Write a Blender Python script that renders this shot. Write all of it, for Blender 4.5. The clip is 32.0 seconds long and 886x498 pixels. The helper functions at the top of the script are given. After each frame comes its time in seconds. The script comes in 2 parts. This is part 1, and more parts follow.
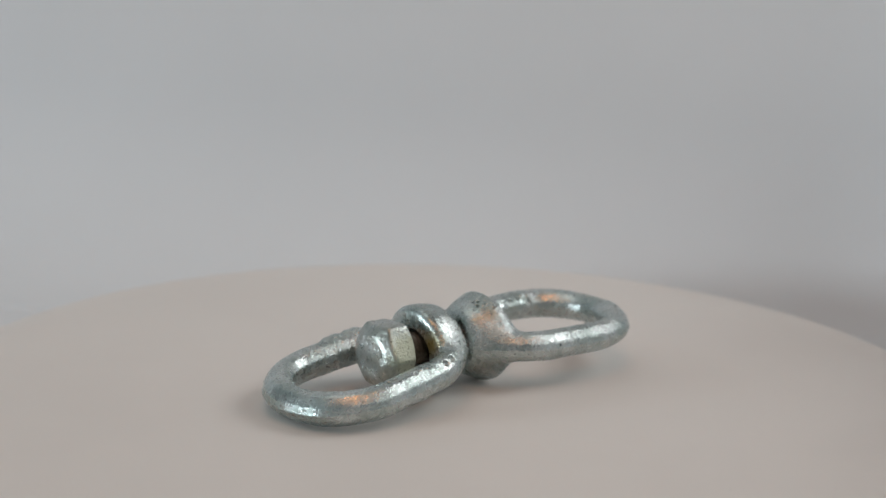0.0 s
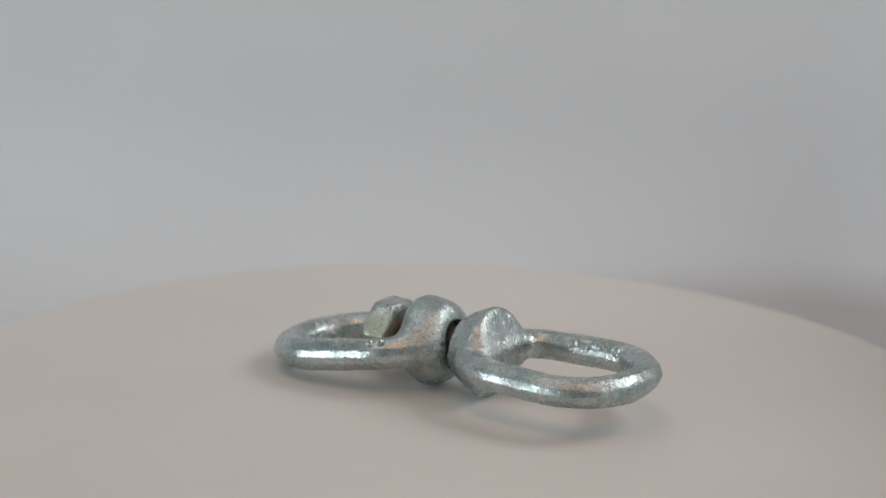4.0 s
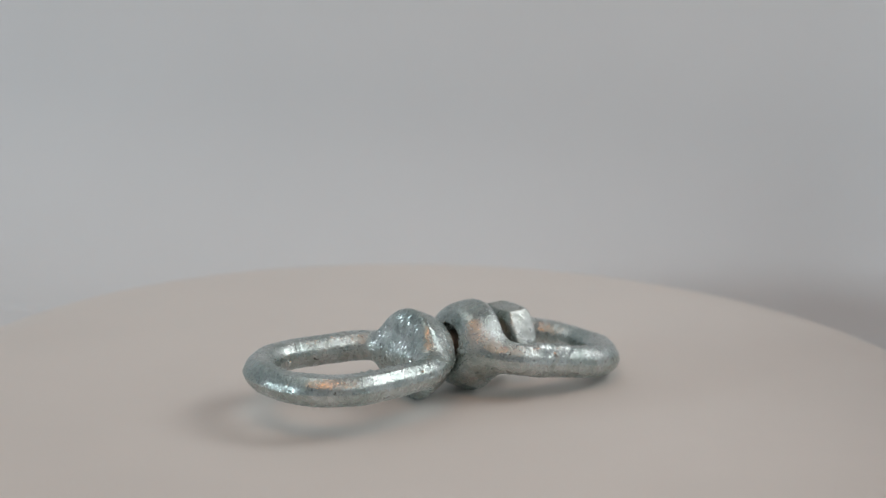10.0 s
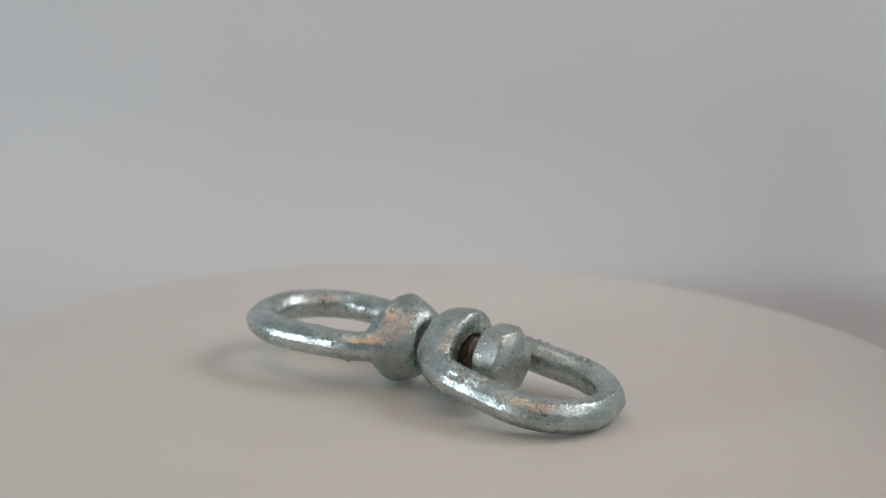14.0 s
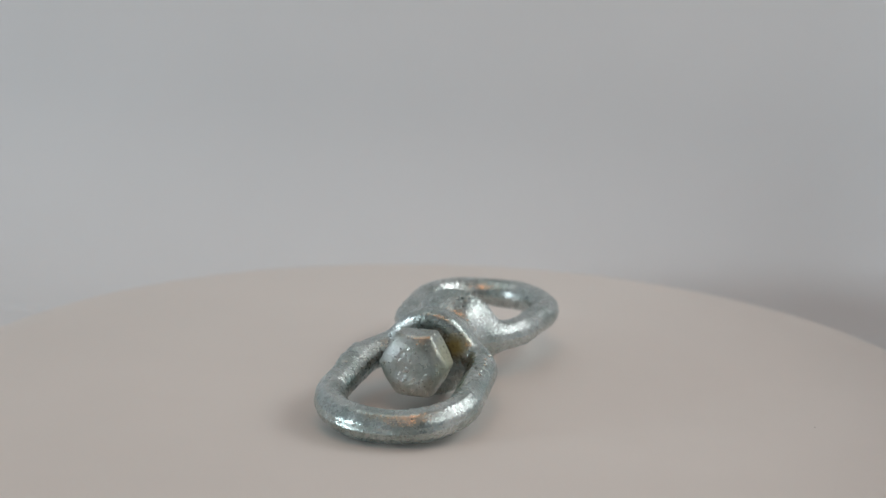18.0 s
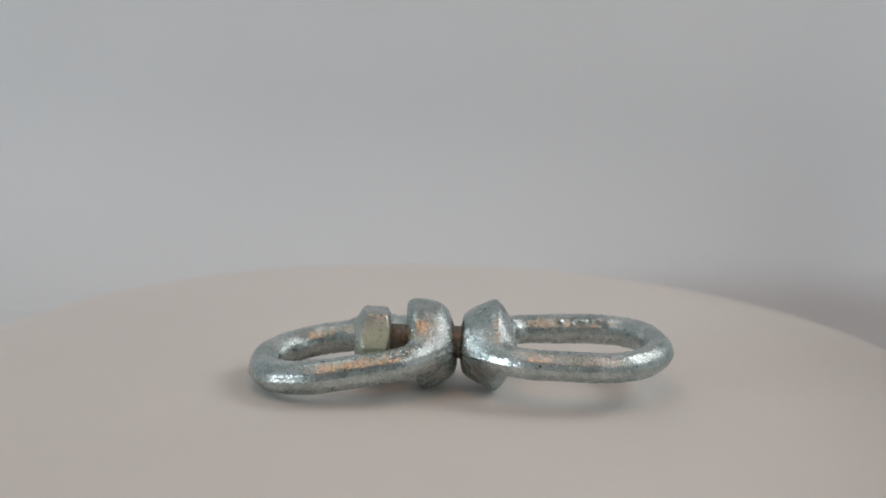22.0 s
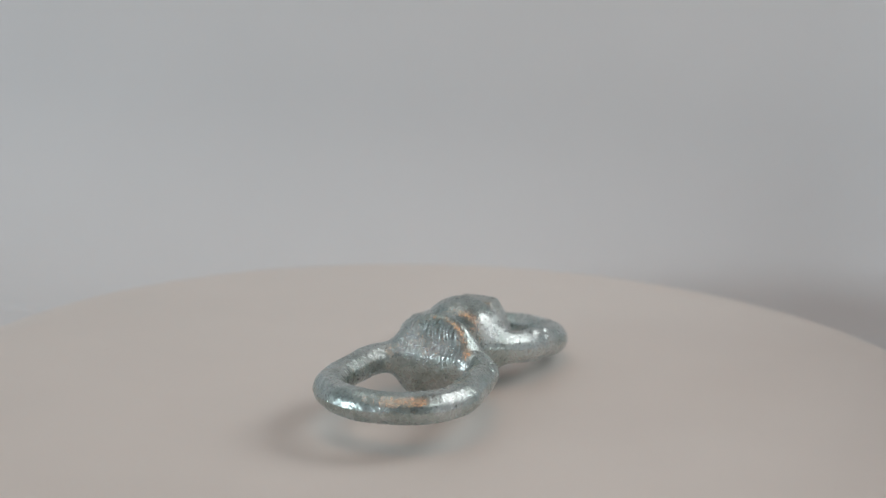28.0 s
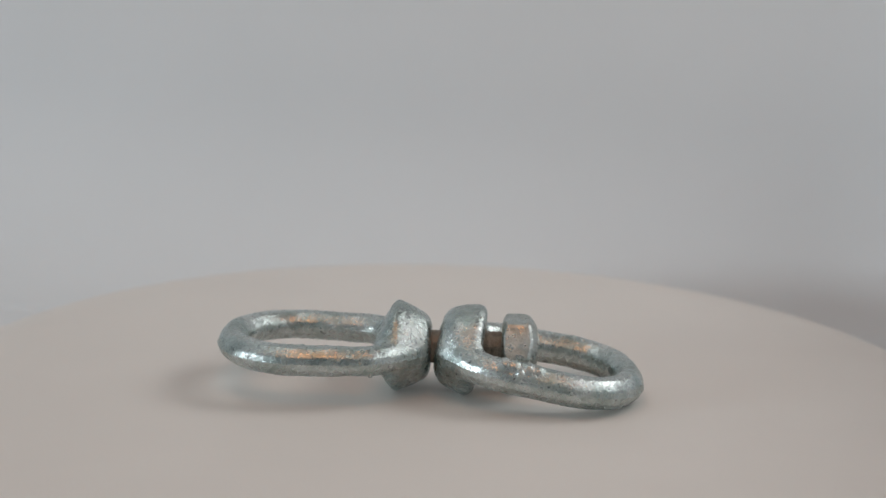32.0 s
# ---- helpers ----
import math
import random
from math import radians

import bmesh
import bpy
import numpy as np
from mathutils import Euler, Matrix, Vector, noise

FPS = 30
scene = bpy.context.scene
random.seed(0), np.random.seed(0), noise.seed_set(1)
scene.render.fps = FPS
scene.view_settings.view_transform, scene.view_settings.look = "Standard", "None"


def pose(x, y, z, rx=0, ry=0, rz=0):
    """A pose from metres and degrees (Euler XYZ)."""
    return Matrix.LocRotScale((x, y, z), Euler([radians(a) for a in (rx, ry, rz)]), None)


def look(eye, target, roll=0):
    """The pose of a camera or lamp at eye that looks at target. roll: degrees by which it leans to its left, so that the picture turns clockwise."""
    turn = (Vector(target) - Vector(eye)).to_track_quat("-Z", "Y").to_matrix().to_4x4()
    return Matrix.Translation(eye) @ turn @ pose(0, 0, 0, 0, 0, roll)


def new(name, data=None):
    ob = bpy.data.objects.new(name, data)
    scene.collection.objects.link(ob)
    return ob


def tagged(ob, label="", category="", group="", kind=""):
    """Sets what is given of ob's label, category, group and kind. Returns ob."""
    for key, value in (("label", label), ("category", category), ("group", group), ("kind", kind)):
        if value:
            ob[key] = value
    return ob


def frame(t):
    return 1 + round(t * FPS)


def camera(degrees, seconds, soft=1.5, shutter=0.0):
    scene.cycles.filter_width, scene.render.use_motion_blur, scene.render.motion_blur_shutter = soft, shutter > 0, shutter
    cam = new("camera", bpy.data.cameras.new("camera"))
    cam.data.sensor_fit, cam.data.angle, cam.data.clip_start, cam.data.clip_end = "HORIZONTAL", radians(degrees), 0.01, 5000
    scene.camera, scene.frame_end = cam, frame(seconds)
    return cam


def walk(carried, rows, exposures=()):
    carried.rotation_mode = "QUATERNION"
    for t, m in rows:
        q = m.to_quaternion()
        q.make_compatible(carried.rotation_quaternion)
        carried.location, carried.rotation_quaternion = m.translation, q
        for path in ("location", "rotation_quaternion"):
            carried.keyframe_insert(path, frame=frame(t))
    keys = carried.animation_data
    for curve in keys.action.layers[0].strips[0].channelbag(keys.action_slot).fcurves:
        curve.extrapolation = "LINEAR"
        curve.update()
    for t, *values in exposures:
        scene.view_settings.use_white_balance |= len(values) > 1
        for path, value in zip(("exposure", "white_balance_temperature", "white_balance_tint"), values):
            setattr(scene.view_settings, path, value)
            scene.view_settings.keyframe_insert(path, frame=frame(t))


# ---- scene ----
MM = 0.001
SECONDS = 32.0
TURN = 19.8            # seconds for one turn of the table

# ---- camera ----
cam = camera(23.39, SECONDS, soft=1.15)
EYE = Vector((0.0, -0.7168, 0.2308))
YAW, PITCH = radians(-0.166), radians(-14.107)
AIM = EYE + Vector((math.sin(YAW) * math.cos(PITCH), math.cos(YAW) * math.cos(PITCH), math.sin(PITCH)))
cam.data.dof.use_dof, cam.data.dof.focus_distance, cam.data.dof.aperture_fstop = True, 0.712, 9.5
walk(cam, [(0.0, look(EYE, AIM, 1.656)), (SECONDS, look(EYE, AIM, 1.656))])

# ---- world and lights ----
world = bpy.data.worlds.new("world")
scene.world = world
world.use_nodes = True
world.node_tree.nodes["Background"].inputs[0].default_value = (0.55, 0.6, 0.68, 1)
world.node_tree.nodes["Background"].inputs[1].default_value = 0.3


def area_lamp(name, eye, target, width, height, watts, colour):
    data = bpy.data.lights.new(name, "AREA")
    data.shape, data.size, data.size_y = "RECTANGLE", width, height
    data.energy, data.color = watts, colour
    ob = new(name, data)
    ob.matrix_world = look(eye, target)
    return ob


area_lamp("key_lamp", (0.60, 0.13, 0.58), (0, 0, 0), 0.37, 0.37, 1.7, (0.99, 0.98, 0.98))
# unseen cool lamp added at the left to light the backdrop
area_lamp("cool_left_lamp", (-2.15, -0.95, 0.34), (0.05, 0.14, 0.0), 0.50, 0.34, 15.8, (0.835, 0.93, 1.0))
area_lamp("top_lamp", (-0.28, -0.02, 1.0), (0, -0.02, 0), 0.5, 0.5, 0.55, (0.97, 1.0, 0.98))
area_lamp("front_lamp", (0.56, -0.44, 0.62), (0, 0, 0), 0.44, 0.30, 0.62, (1.0, 1.0, 0.98))
area_lamp("warm_lamp", (0.0, -0.47, 0.97), (0, 0, 0), 0.5, 0.11, 0.88, (1.0, 0.39, 0.13))
scene.view_settings.exposure = 0.06


# ---- materials ----
def material(name):
    mat = bpy.data.materials.new(name)
    mat.use_nodes = True
    tree = mat.node_tree
    return mat, tree, tree.nodes["Principled BSDF"]


def node(tree, kind, **values):
    made = tree.nodes.new(kind)
    for key, value in values.items():
        made.inputs[key.replace("_", " ")].default_value = value
    return made


def ramp(tree, source, stops):
    made = tree.nodes.new("ShaderNodeValToRGB")
    els = made.color_ramp.elements
    while len(els) < len(stops):
        els.new(0.5)
    for el, (at, col) in zip(els, stops):
        el.position, el.color = at, (*col, 1) if len(col) == 3 else col
    tree.links.new(source, made.inputs[0])
    return made


def galvanised(name, tint=(0.585, 0.632, 0.625), rough=0.205, stain=None, rust=None, rust_tone=(0.33, 0.24, 0.13), rust_size=0.0045):
    mat, tree, bsdf = material(name)
    link = tree.links.new
    where = tree.nodes.new("ShaderNodeTexCoord")
    broad = node(tree, "ShaderNodeTexNoise", Scale=105.0, Detail=4.0, Roughness=0.55)
    blot = node(tree, "ShaderNodeTexNoise", Scale=520.0, Detail=6.0, Roughness=0.65)
    grain = node(tree, "ShaderNodeTexNoise", Scale=1500.0, Detail=2.0, Roughness=0.55)
    pit = node(tree, "ShaderNodeTexNoise", Scale=540.0, Detail=3.0, Roughness=0.6)
    for n in (broad, blot, grain, pit):
        link(where.outputs["Object"], n.inputs["Vector"])

    def multiply(a, b):
        mix = tree.nodes.new("ShaderNodeMix")
        mix.data_type, mix.blend_type = "RGBA", "MULTIPLY"
        mix.inputs["Factor"].default_value = 1.0
        link(a, mix.inputs[6])
        link(b, mix.inputs[7])
        return mix.outputs[2]

    base = ramp(tree, broad.outputs["Fac"], [(0.35, stain or tuple(c * f for c, f in zip(tint, (0.70, 0.75, 0.73)))), (0.62, tint)])
    mottle = ramp(tree, blot.outputs["Fac"], [(0.34, (0.80, 0.825, 0.81)), (0.50, (1, 1, 1))])
    pits = ramp(tree, pit.outputs["Fac"], [(0.275, (0.2, 0.2, 0.2)), (0.325, (1, 1, 1))])
    colour = multiply(multiply(base.outputs[0], mottle.outputs[0]), pits.outputs[0])
    chalk = ramp(tree, broad.outputs["Fac"], [(0.40, (1, 1, 1)), (0.66, (0.84, 0.84, 0.84))])
    metal = chalk.outputs[0]
    if rust:
        # a small brown-yellow stain around one spot
        away = tree.nodes.new("ShaderNodeVectorMath")
        away.operation = "DISTANCE"
        away.inputs[1].default_value = rust
        link(where.outputs["Object"], away.inputs[0])
        wobble = tree.nodes.new("ShaderNodeMath")
        wobble.operation = "MULTIPLY_ADD"
        wobble.inputs[1].default_value = -rust_size
        link(blot.outputs["Fac"], wobble.inputs[0])
        link(away.outputs["Value"], wobble.inputs[2])
        mask = ramp(tree, wobble.outputs[0], [(0.0, (1, 1, 1)), (0.003, (0, 0, 0))])
        stained = tree.nodes.new("ShaderNodeMix")
        stained.data_type = "RGBA"
        stained.inputs[7].default_value = (*rust_tone, 1)
        link(mask.outputs[0], stained.inputs["Factor"])
        link(colour, stained.inputs[6])
        colour = stained.outputs[2]
        bare = ramp(tree, wobble.outputs[0], [(0.0, (0.3, 0.3, 0.3)), (0.003, (1, 1, 1))])
        metal = multiply(metal, bare.outputs[0])
    link(metal, bsdf.inputs["Metallic"])
    link(colour, bsdf.inputs["Base Color"])
    rr = ramp(tree, blot.outputs["Fac"], [(0.3, (rough + 0.17,) * 3), (0.65, (rough,) * 3)])
    link(rr.outputs[0], bsdf.inputs["Roughness"])
    # the zinc is wrinkled in some places and has run smooth in others
    patch = node(tree, "ShaderNodeTexNoise", Scale=70.0, Detail=2.0, Roughness=0.5)
    link(where.outputs["Object"], patch.inputs["Vector"])
    wrinkled = ramp(tree, patch.outputs["Fac"], [(0.42, (0.16, 0.16, 0.16)), (0.62, (1, 1, 1))])
    relief = tree.nodes.new("ShaderNodeMath")
    relief.operation = "MULTIPLY"
    link(grain.outputs["Fac"], relief.inputs[0])
    link(wrinkled.outputs[0], relief.inputs[1])
    b1 = node(tree, "ShaderNodeBump", Strength=0.8, Distance=0.00042)
    link(relief.outputs[0], b1.inputs["Height"])
    b2 = node(tree, "ShaderNodeBump", Strength=0.5, Distance=0.0005)
    link(pit.outputs["Fac"], b2.inputs["Height"])
    link(b1.outputs[0], b2.inputs["Normal"])
    link(b2.outputs[0], bsdf.inputs["Normal"])
    return mat


def matte(name, colour, rough=0.85, scale=40.0, spread=0.04, bump=0.05):
    mat, tree, bsdf = material(name)
    where = tree.nodes.new("ShaderNodeTexCoord")
    big = node(tree, "ShaderNodeTexNoise", Scale=scale, Detail=3.0)
    fine = node(tree, "ShaderNodeTexNoise", Scale=scale * 40, Detail=2.0)
    for n in (big, fine):
        tree.links.new(where.outputs["Object"], n.inputs["Vector"])
    low = tuple(c * (1 - spread) for c in colour)
    tree.links.new(ramp(tree, big.outputs["Fac"], [(0.35, low), (0.65, colour)]).outputs[0], bsdf.inputs["Base Color"])
    bsdf.inputs["Roughness"].default_value = rough
    b = node(tree, "ShaderNodeBump", Strength=bump, Distance=0.0004)
    tree.links.new(fine.outputs["Fac"], b.inputs["Height"])
    tree.links.new(b.outputs[0], bsdf.inputs["Normal"])
    return mat


ZINC = galvanised("galvanised_zinc")
ZINC_NUT = galvanised("zinc_on_nut", (0.55, 0.59, 0.58), 0.24, (0.45, 0.48, 0.44), (0.004, 0.0112, 0.002), (0.47, 0.505, 0.39), 0.0105)
ZINC_BORED = galvanised("zinc_rusted_at_bore", rust=(0.0150, 0.0098, 0.005), rust_tone=(0.40, 0.32, 0.13))
SHANK = galvanised("dark_bolt_steel", (0.30, 0.265, 0.225), 0.42, (0.19, 0.155, 0.12))
PAPER = matte("backdrop_paper", (0.752, 0.770, 0.781), 0.9, 6.0, 0.03)
PLATE = matte("turntable_plate", (0.760, 0.730, 0.692), 0.6, 12.0, 0.03)
WALL = matte("room_paint", (0.62, 0.62, 0.61), 0.9, 3.0)


# ---- mesh helpers ----
def part(name, bm, mat, parent, label="", smooth=True):
    mesh = bm
    if isinstance(bm, bmesh.types.BMesh):
        mesh = bpy.data.meshes.new(name)
        bm.to_mesh(mesh)
        bm.free()
    mesh.materials.append(mat)
    if smooth:
        mesh.shade_smooth()
    ob = new(name, mesh)
    ob.parent = parent
    return tagged(ob, label)


def box(x0, x1, y0, y1, z0, z1):
    bm = bmesh.new()
    bmesh.ops.create_cube(bm, size=1, matrix=Matrix.Translation(((x0 + x1) / 2, (y0 + y1) / 2, (z0 + z1) / 2))
                          @ Matrix.Diagonal((x1 - x0, y1 - y0, z1 - z0, 1)))
    return bm


def lathe(profile, steps):
    """Turns (radius, height) points round the z axis."""
    bm = bmesh.new()
    rings = []
    for r, z in profile:
        if r < 1e-7:
            rings.append([bm.verts.new((0, 0, z))] * steps)
        else:
            rings.append([bm.verts.new((r * math.cos(math.tau * i / steps), r * math.sin(math.tau * i / steps), z)) for i in range(steps)])
    for a, b in zip(rings, rings[1:]):
        for i in range(steps):
            j = (i + 1) % steps
            face = list(dict.fromkeys((a[i], a[j], b[j], b[i])))
            if len(face) > 2:
                bm.faces.new(face)
    bmesh.ops.recalc_face_normals(bm, faces=bm.faces)
    return bm


def iso_mesh(name, f, lo, hi, h, bumps=()):
    """A closed mesh of the surface f(x, y, z) = 0 (millimetres), in metres."""
    ax = [np.arange(lo[i] - h, hi[i] + 2 * h, h) for i in range(3)]
    grid = np.meshgrid(*ax, indexing="ij")
    val = f(*grid)
    ins = val < 0
    nx, ny, nz = (s - 1 for s in val.shape)
    count = np.zeros((nx, ny, nz), int)
    for a in (0, 1):
        for b in (0, 1):
            for c in (0, 1):
                count += ins[a:a + nx, b:b + ny, c:c + nz]
    active = (count > 0) & (count < 8)
    cell = np.argwhere(active)
    idx = np.full((nx, ny, nz), -1)
    idx[active] = np.arange(len(cell))
    total, hits = np.zeros((len(cell), 3)), np.zeros(len(cell))
    corners = [np.array(c) for c in np.ndindex(2, 2, 2)]
    for p in corners:
        for axis in range(3):
            if p[axis]:
                continue
            q = p.copy()
            q[axis] = 1
            va, vb = val[tuple((cell + p).T)], val[tuple((cell + q).T)]
            cross = (va < 0) != (vb < 0)
            s = np.where(cross, va / np.where(cross, va - vb, 1), 0)
            total += np.where(cross[:, None], p + s[:, None] * (q - p), 0)
            hits += cross
    pts = np.array([a[0] for a in ax]) + h * (cell + total / hits[:, None])

    def slope(p):
        e = 0.05
        g = np.stack([f(*(p + e * d).T) - f(*(p - e * d).T) for d in np.eye(3)], 1) / (2 * e)
        return g, np.maximum(np.sum(g * g, 1), 0.15)

    for _ in range(2):
        g, gg = slope(pts)
        step = (f(*pts.T) / gg)[:, None] * g
        pts = pts - np.clip(step, -0.6 * h, 0.6 * h)
    if bumps:
        g, gg = slope(pts)
        unit = g / np.sqrt(gg)[:, None]
        push = np.zeros(len(pts))
        for size, high, seed in bumps:
            off = Vector((seed * 17.3, seed * 5.1, seed * 9.7))
            push += high * np.array([noise.noise(Vector(p) / size + off) for p in pts])
        pts = pts + unit * push[:, None]
    quads = []
    for axis in range(3):
        u, v = (axis + 1) % 3, (axis + 2) % 3
        a = np.take(ins, range(ins.shape[axis] - 1), axis)
        b = np.take(ins, range(1, ins.shape[axis]), axis)
        e = np.argwhere(a != b)
        e = e[(e[:, u] > 0) & (e[:, v] > 0) & (e[:, u] < (nx, ny, nz)[u]) & (e[:, v] < (nx, ny, nz)[v])]
        away = a[tuple(e.T)]
        du, dv = np.eye(3, dtype=int)[u], np.eye(3, dtype=int)[v]
        ring = np.stack([idx[tuple((e - du - dv).T)], idx[tuple((e - dv).T)], idx[tuple(e.T)], idx[tuple((e - du).T)]], 1)
        quads.append(np.where(away[:, None], ring, ring[:, ::-1]))
    mesh = bpy.data.meshes.new(name)
    mesh.from_pydata((pts * MM).tolist(), [], np.concatenate(quads).tolist())
    return mesh


# ---- forms in millimetres ----
def smin(a, b, k):
    h = np.clip(0.5 + 0.5 * (b - a) / k, 0, 1)
    return b + (a - b) * h - k * h * (1 - h)


def smax(a, b, k):
    return -smin(-a, -b, k)


def poly_revolved(x, r, pts, rounding):
    """Signed distance to a convex polygon of (x, r) points turned round the x axis, with rounded edges."""
    d = np.full(np.shape(x), -1e9)
    for (x0, r0), (x1, r1) in zip(pts, pts[1:]):
        ex, er = x1 - x0, r1 - r0
        l = math.hypot(ex, er)
        side = ((x - x0) * -er + (r - r0) * ex) / l
        d = smax(d, side, rounding)
    return d


def oval_bar(x, y, z, x0, x1, w, r, r_tip, r_hub, pinch, tall=1.0):
    """A forged bar bent into a closed oval in the xy plane: w is half its width at the bar's middle line."""
    cx, hx = (x0 + x1) / 2, (x1 - x0) / 2
    px, py = np.abs(x - cx), np.abs(y) + pinch * np.clip((44 - x) / 30, 0, 1)
    rc = np.where(x > cx, r_tip, r_hub)
    qx, qy = px - hx + rc, py - w + rc
    q = np.hypot(np.maximum(qx, 0), np.maximum(qy, 0)) + np.minimum(np.maximum(qx, qy), 0) - rc
    az, aq = np.abs(z) / tall, np.abs(q)
    circle = np.hypot(aq, az)
    octagon = smax(np.maximum(aq, az), (aq + az) * 0.7071, 0.55)
    flash = (0.42 + 0.3 * np.clip((px - hx + 9) / 9, 0, 1) * (x > cx)) * np.exp(-np.abs(z) / 1.1) * np.where(q > 0, 1.0, 0.6)
    return 0.32 * circle + 0.68 * octagon - r - flash


# ---- setting ----
def curtain(path, bend, floor, thick):
    """A sheet of paper that stands on (x, y, top) points, the room on their right hand, and bends into the floor."""
    bm = bmesh.new()
    rows = []
    for i, (x, y, top) in enumerate(path):
        a, b = path[max(i - 1, 0)], path[min(i + 1, len(path) - 1)]
        d = Vector((b[0] - a[0], b[1] - a[1])).normalized()
        inward = Vector((d.y, -d.x))
        line = [(bend - bend * math.sin(radians(k)), floor + bend - bend * math.cos(radians(k)), k) for k in range(0, 91, 6)]
        line += [(0.0, floor + bend + (top - floor - bend) * k / 4, 90) for k in (1, 2, 3, 4)]
        back = [(o - thick * math.sin(radians(k)), z - thick * math.cos(radians(k)), k) for o, z, k in reversed(line)]
        rows.append([bm.verts.new((x + inward.x * o, y + inward.y * o, z)) for o, z, k in line + back])
    n = len(rows[0])
    for a, b in zip(rows, rows[1:]):
        for k in range(n):
            bm.faces.new((a[k], a[(k + 1) % n], b[(k + 1) % n], b[k]))
    bm.faces.new(rows[0])
    bm.faces.new(rows[-1])
    bmesh.ops.recalc_face_normals(bm, faces=bm.faces)
    return bm


def setting(name, bm, mat, label, smooth=False):
    return tagged(part(name, bm, mat, None, "", smooth), label, name.split("_")[0], kind="structure")


TABLE_Z = -0.05
# the paper runs straight behind the table, then curls round to a low added wing on one side
# unseen wing, its height set to block the key lamp from rim and paper
SHADE_WING = 0.16
track = [(-0.84 + 0.09 * i, 0.305 + (0.84 - 0.09 * i) * math.tan(radians(10)), 0.98) for i in range(12)]
TURN_X, TURN_Y, CURL = 0.137, 0.160, 0.118
for a in range(80, -1, -8):
    track.append((TURN_X + CURL * math.cos(radians(a)), TURN_Y + CURL * math.sin(radians(a)), SHADE_WING + (0.98 - SHADE_WING) * (a / 80) ** 8))
track += [(TURN_X + CURL, TURN_Y - 0.06 * i, SHADE_WING) for i in range(1, 9)]
setting("backdrop", curtain(track, 0.09, TABLE_Z + 0.003, 0.002), PAPER, "white paper backdrop curling round behind the turntable, with an added shading wing out of view", True)
setting("paper_floor", box(-0.86, 0.25, -0.36, 0.40, TABLE_Z, TABLE_Z + 0.0025), PAPER, "white paper lying flat under the turntable")
setting("tabletop", box(-0.88, 0.88, -0.4, 0.72, -0.8, TABLE_Z), WALL, "plain table top under the paper backdrop")
setting("floor", box(-2.4, 0.9, -1.6, 0.8, -0.86, -0.8), WALL, "plain grey floor of the room")
setting("ceiling", box(-2.4, 0.9, -1.6, 0.8, 1.1, 1.16), WALL, "plain pale ceiling of the room")
setting("wall_back", box(-2.4, 0.9, 0.8, 0.86, -0.8, 1.1), WALL, "plain pale wall behind the backdrop")
setting("wall_front", box(-2.4, 0.9, -1.66, -1.6, -0.8, 1.1), WALL, "plain pale wall behind the camera")
setting("wall_left", box(-2.46, -2.4, -1.6, 0.8, -0.8, 1.1), WALL, "plain pale side wall of the room")
setting("wall_right", box(0.9, 0.96, -1.6, 0.8, -0.8, 1.1), WALL, "plain pale side wall of the room")

# ---- turntable ----
CENTRE = (0.0, 0.0, 0.0)
turntable = tagged(new("turntable"), "round pale pinkish-white turntable with a rounded edge", "turntable")
FLAT, ROLL = 0.1685, 0.045
rim = [(FLAT + ROLL * math.sin(radians(a)), -ROLL + ROLL * math.cos(radians(a))) for a in range(0, 61, 4)]
plate = part("plate", lathe([(0, 0), (0.08, 0)] + rim + [(rim[-1][0] - 0.003, rim[-1][1] - 0.001), (FLAT, -0.006), (0, -0.006)], 180), PLATE, turntable)
part("base", lathe([(0, -0.0065), (0.1, -0.0065), (0.104, -0.010), (0.104, TABLE_Z + 0.004), (0, TABLE_Z + 0.004)], 96), PLATE, turntable)
GRIT = matte("dark_grit", (0.12, 0.11, 0.10), 0.8, 900.0)
for reach, bearing, size in ((0.1288, 313.7, 0.00014),):
    speck = bmesh.new()
    bmesh.ops.create_icosphere(speck, subdivisions=1, radius=size, matrix=Matrix.Diagonal((1.3, 0.8, 0.6, 1)))
    part("dust_speck", speck, GRIT, turntable, "tiny dark speck of dust").matrix_basis = pose(reach * math.cos(radians(bearing)), reach * math.sin(radians(bearing)), 0.6 * size, 0, 0, 40)
turntable.matrix_world = pose(*CENTRE)

# ---- swivel ----
HEADING, ASIDE = 40.7, 0.0029
GAP = 3.8


def ball(x, y, z, cx, cy, cz, r):
    return np.sqrt((x - cx) ** 2 + (y - cy) ** 2 + (z - cz) ** 2) - r


def wrinkle(x, y, z):
    """Uneven waves about a millimetre and a half long."""
    return np.sin(2.9 * y + 1.3 * np.sin(1.7 * z)) * np.sin(2.3 * z + 1.1 * np.sin(2.1 * y) + 0.8 * x)


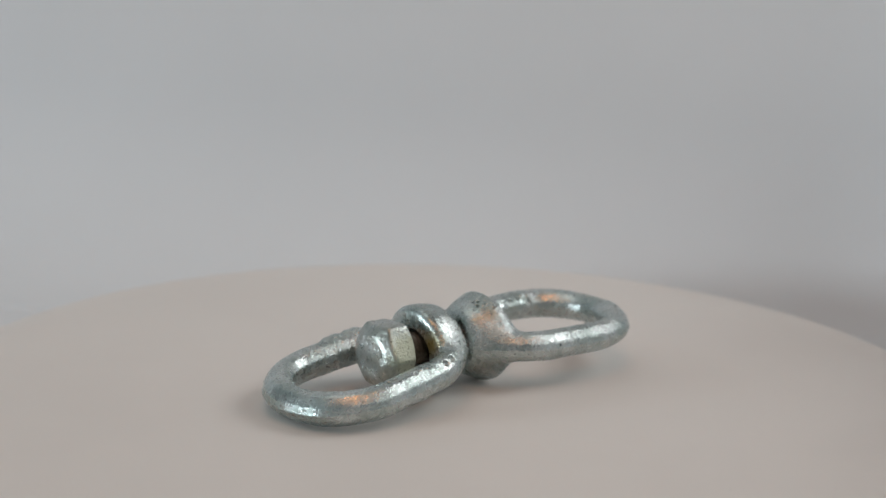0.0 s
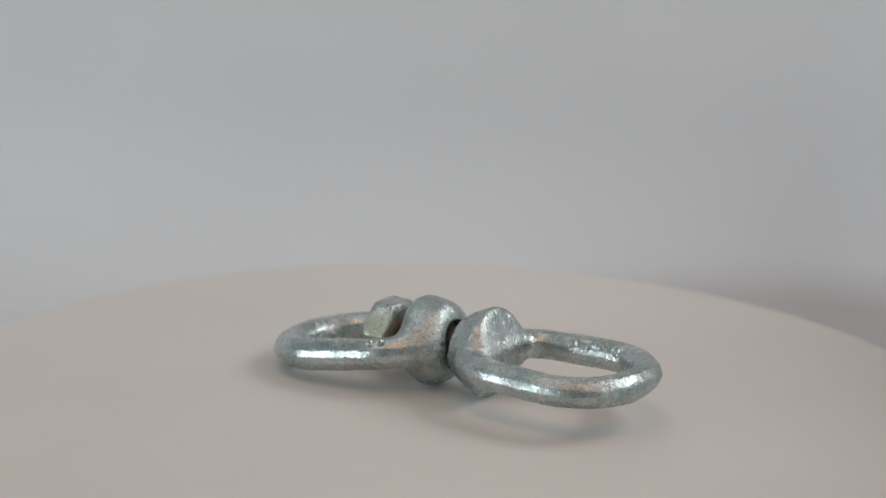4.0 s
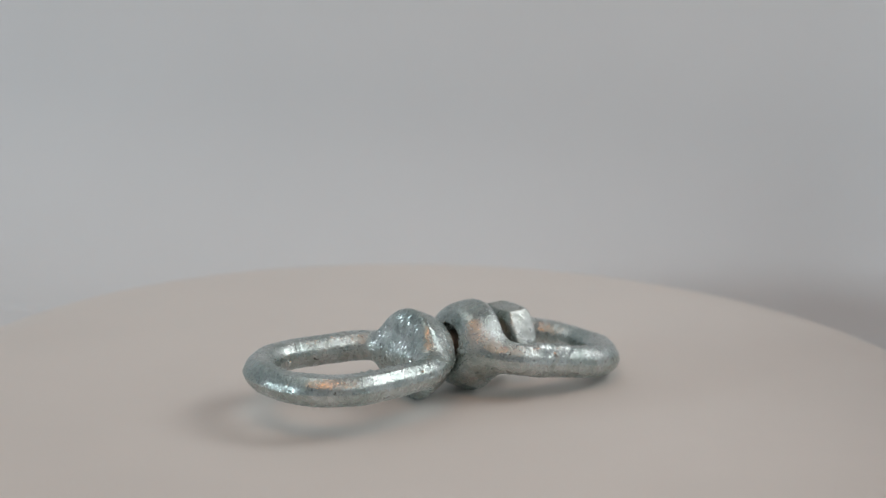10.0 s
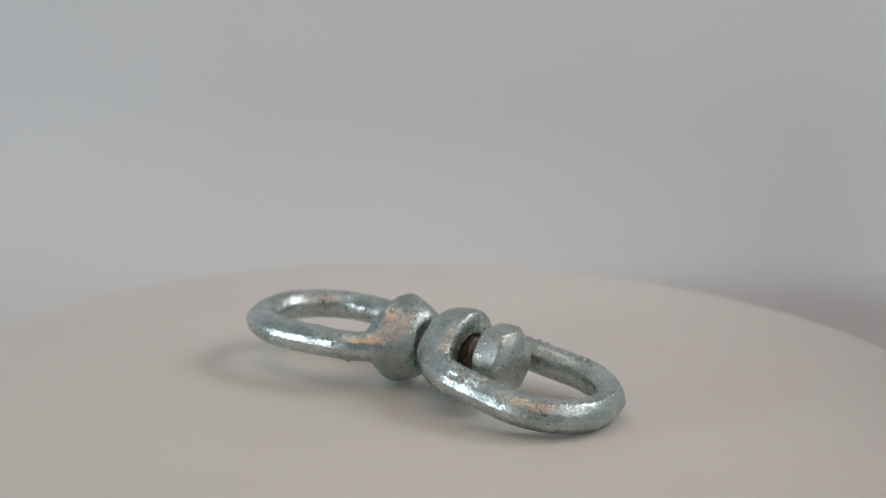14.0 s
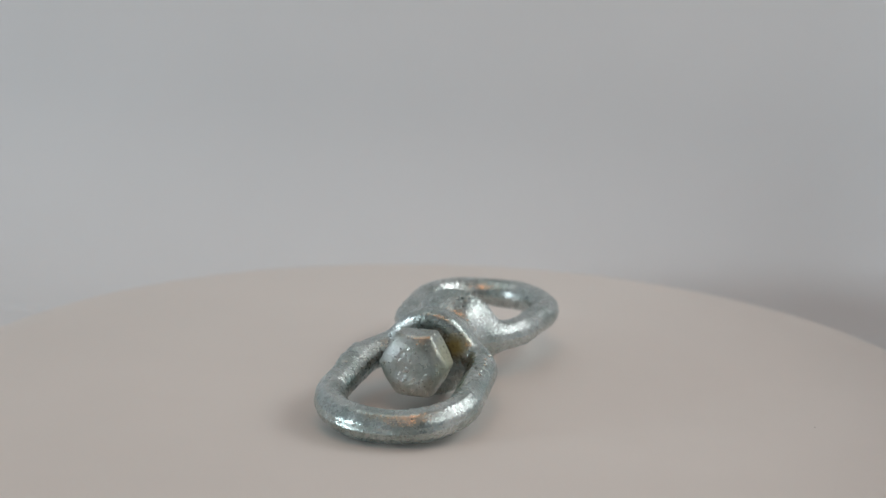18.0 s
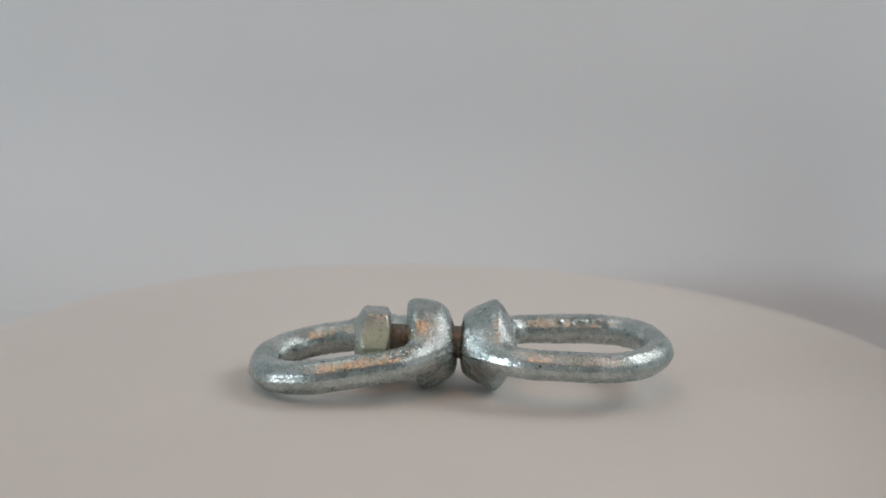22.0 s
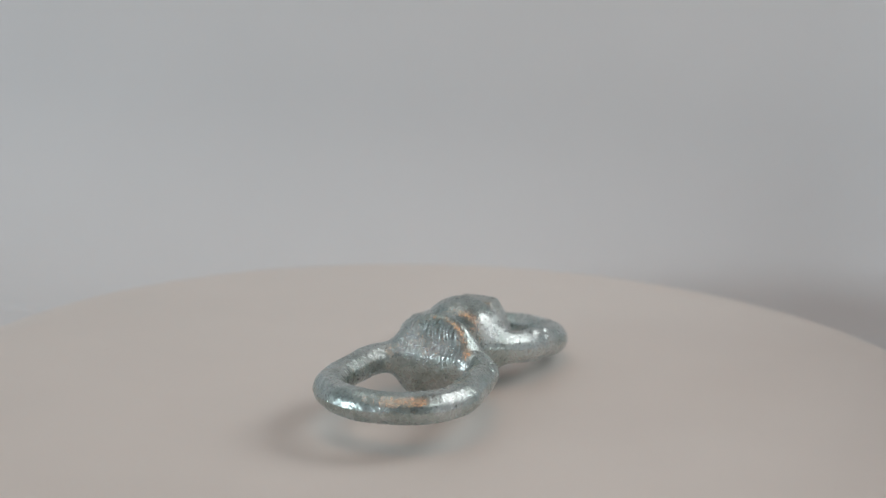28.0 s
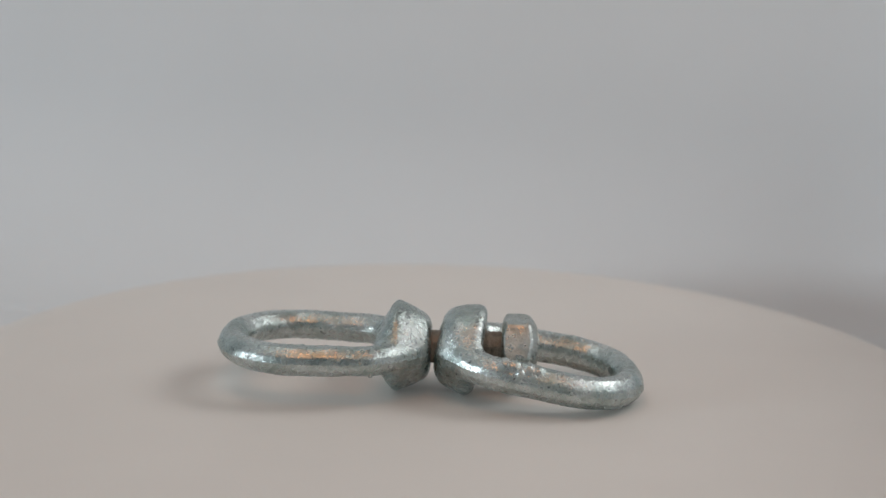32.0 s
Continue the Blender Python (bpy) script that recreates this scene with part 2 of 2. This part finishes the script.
def plain_eye(x, y, z):
    """Eye with a solid boss; x runs outwards from the gap."""
    r = np.hypot(y, z - 0.45)
    seam = 0.4 * np.exp(-(z / 0.6) ** 2)
    boss = poly_revolved(x, r, [(1.0, -5), (1.0, 8.0), (2.2, 10.8), (7.5, 14.1), (13.4, 16.3), (23.0, 12.3), (23.0, -5)], 1.1)
    # the outer end is pressed into a wedge of two flat faces with a web between them
    tilt = radians(27)
    face = (x - 13.6) * math.cos(tilt) + (np.abs(z - 0.45) - 16.0) * math.sin(tilt)
    ripple = np.sin(4.6 * y + 1.9 * np.sin(0.7 * z) + 1.3 * np.sin(1.3 * y + 0.6 * z)) * (0.5 + 0.5 * np.sin(0.9 * z + 2.3 * np.sin(0.6 * y) + 0.8 * y))
    face = smax(face, x - 20.6, 0.7) - 0.16 * ripple * (np.abs(z) > 1.0)
    boss = smax(boss - seam, face, 1.8)
    bar = oval_bar(x, y, z, 8.0, 69.8, 22.8, 5.1, 21.5, 19.0, 2.9)
    body = smin(boss, bar, 4.0)
    for c in ((7.6, -4.6, 12.9, 0.8), (9.2, -3.4, 14.0, 0.7), (8.0, -2.4, 13.6, 0.6), (10.2, -5.6, 13.6, 0.55), (52.2, 17.5, 2.3, 1.0), (50.8, 18.2, 3.0, 0.6), (23.3, 23.1, 4.4, 0.7), (27.6, 25.4, 3.2, 0.6),
              (51.3, -17.4, 0.0, 0.9), (24.0, 25.6, 1.2, 0.6), (60.5, -18.0, 5.0, 0.5)):
        body = smax(body, -ball(x, y, z, *c), 0.35)
    # runs of zinc along the inside of one bar
    runs = random.Random(7)
    for i in range(16):
        c = (27.0 + 1.7 * i + runs.uniform(-0.6, 0.6), 19.0 + runs.uniform(-0.5, 1.6), 3.4 + runs.uniform(-0.5, 0.8), runs.uniform(0.5, 1.05))
        body = smin(body, ball(x, y, z, *c), 0.9)
    for c in ((20.5, 21.6, -5.0, 0.6),):
        body = smin(body, ball(x, y, z, *c), 0.8)
    return body


def bored_eye(x, y, z):
    """Eye whose boss is bored through for the bolt."""
    r = np.hypot(y, z - 0.55)
    seam = 0.35 * np.exp(-(z / 0.6) ** 2)
    boss = poly_revolved(x, r, [(0.8, -5), (0.8, 9.4), (3.0, 12.9), (7.5, 15.3), (14.2, 16.2), (16.0, 14.3), (16.2, -5)], 2.0) - seam
    bar = oval_bar(x, y, z, 7.0, 68.2, 22.9, 5.2, 21.5, 18.0, 2.4, 1.07)
    body = smin(boss, bar, 4.2)
    bore = np.maximum(r - 7.2 - 1.2 * np.clip((x - 12) / 4, 0, 1), x - 24)
    body = smax(body, -bore, 1.0)
    # beads of zinc left along one bar
    for c in ((24.4, -22.4, 3.7, 2.9), (27.6, -22.9, 4.0, 2.5), (32.4, -23.2, 3.9, 2.9), (35.6, -23.5, 4.1, 2.4)):
        body = smin(body, ball(x, y, z, *c), 1.3)
    for c in ((21.0, -20.8, 4.4, 1.2), (30.2, -22.6, 5.2, 1.2),
              (38.2, -23.9, 4.3, 1.2), (29.6, -25.8, 3.3, 1.4), (34.2, -26.0, 2.7, 1.0)):
        body = smin(body, ball(x, y, z, c[0], c[1], c[2], 0.92 * c[3]), 0.7)
    # a crust of small lumps and dents along the top of the other bar
    crust = random.Random(11)
    for i in range(22):
        c = (23.0 + 1.25 * i + crust.uniform(-0.5, 0.5), 22.6 + crust.uniform(-1.6, 1.6), 5.3 + crust.uniform(-0.3, 0.1))
        body = smin(body, ball(x, y, z, *c, crust.uniform(0.4, 0.75)), 0.5) if i % 3 else smax(body, -ball(x, y, z, *c, crust.uniform(0.5, 0.8)), 0.3)
    # dents on its shoulder
    for c in ((17.6, 22.7, 4.5, 1.3), (21.2, 24.0, 4.4, 1.1), (45.4, 24.0, 5.5, 0.6), (52.0, 20.5, 5.2, 0.6), (58.0, -14.5, 5.1, 0.6), (61.0, 10.0, 5.0, 0.5)):
        body = smax(body, -ball(x, y, z, *c), 0.45)
    return body


def hex_nut(x, y, z):
    """Hexagonal nut, flats up and down, domed by zinc on the free side."""
    d = np.full(np.shape(x), -1e9)
    for k in range(6):
        a = radians(90 + 60 * k + 1)
        d = smax(d, y * math.cos(a) + z * math.sin(a) - 10.75, 0.7)
    r = np.hypot(y, z)
    end = x - 12.4 + 0.0025 * r * r - 0.06 * wrinkle(x, y, z)
    end = smax(end, x - 12.2 + 0.62 * (r - 7.6), 0.8)
    back = smax(-x, -x + 0.5 * (r - 9.2), 0.6)
    return smax(smax(d, end, 1.1), back, 0.6)


def shank(x, y, z):
    r = np.hypot(y, z)
    ridge = 0.06 * np.sin(x * 2 * math.pi / 1.75) * (x > 8)
    return np.maximum(np.maximum(r - 5.7 - ridge, -x), x - 28)


swivel = tagged(new("chain_swivel"), "galvanised steel chain swivel with two oval eyes lying on the turntable", "chain swivel")
LUMPS = ((12.0, 0.3, 1), (4.0, 0.10, 2))
eye_far = part("plain_eye", iso_mesh("plain_eye", plain_eye, (0, -29, -17), (77, 29, 17), 0.35, LUMPS), ZINC, swivel)
eye_far.matrix_basis = pose((GAP + 0.3) * MM, 0.0024, 0.01568, 0.66, -0.38, -0.83)
eye_near = part("bored_eye", iso_mesh("bored_eye", bored_eye, (0, -30, -17), (76, 30, 17), 0.4, LUMPS), ZINC_BORED, swivel)
eye_near.matrix_basis = pose(GAP * MM, 0.0028, 0.01727, 0.16, 9.33, 179.7)
bolt = part("bolt", iso_mesh("bolt", shank, (0, -7, -7), (28, 7, 7), 0.3), SHANK, swivel, "dark brown threaded bolt shank")
bolt.matrix_basis = pose((GAP + 3) * MM, ASIDE, 0.0164, 0, -0.5, 180)
nut = part("nut", iso_mesh("nut", hex_nut, (-1, -13.5, -12.5), (13.5, 13.5, 12.5), 0.35, ((7.0, 0.4, 4), (2.5, 0.05, 5))), ZINC_NUT, bolt, "zinc-coated hexagonal nut with a yellowish stain")
nut.matrix_basis = pose(26.2 * MM, 0, 0)


def motions():
    """The table and the swivel on it turn clockwise together, seen from above."""
    times = [0.0, 0.1, 0.2] + [0.5 * i for i in range(1, 64)] + [31.8, 31.9, 32.0]
    walk(turntable, [(t, pose(*CENTRE, 0, 0, -360 * t / TURN)) for t in times])
    walk(swivel, [(t, pose(0, 0, 0, 0, 0, HEADING - 360 * t / TURN)) for t in times])


motions()
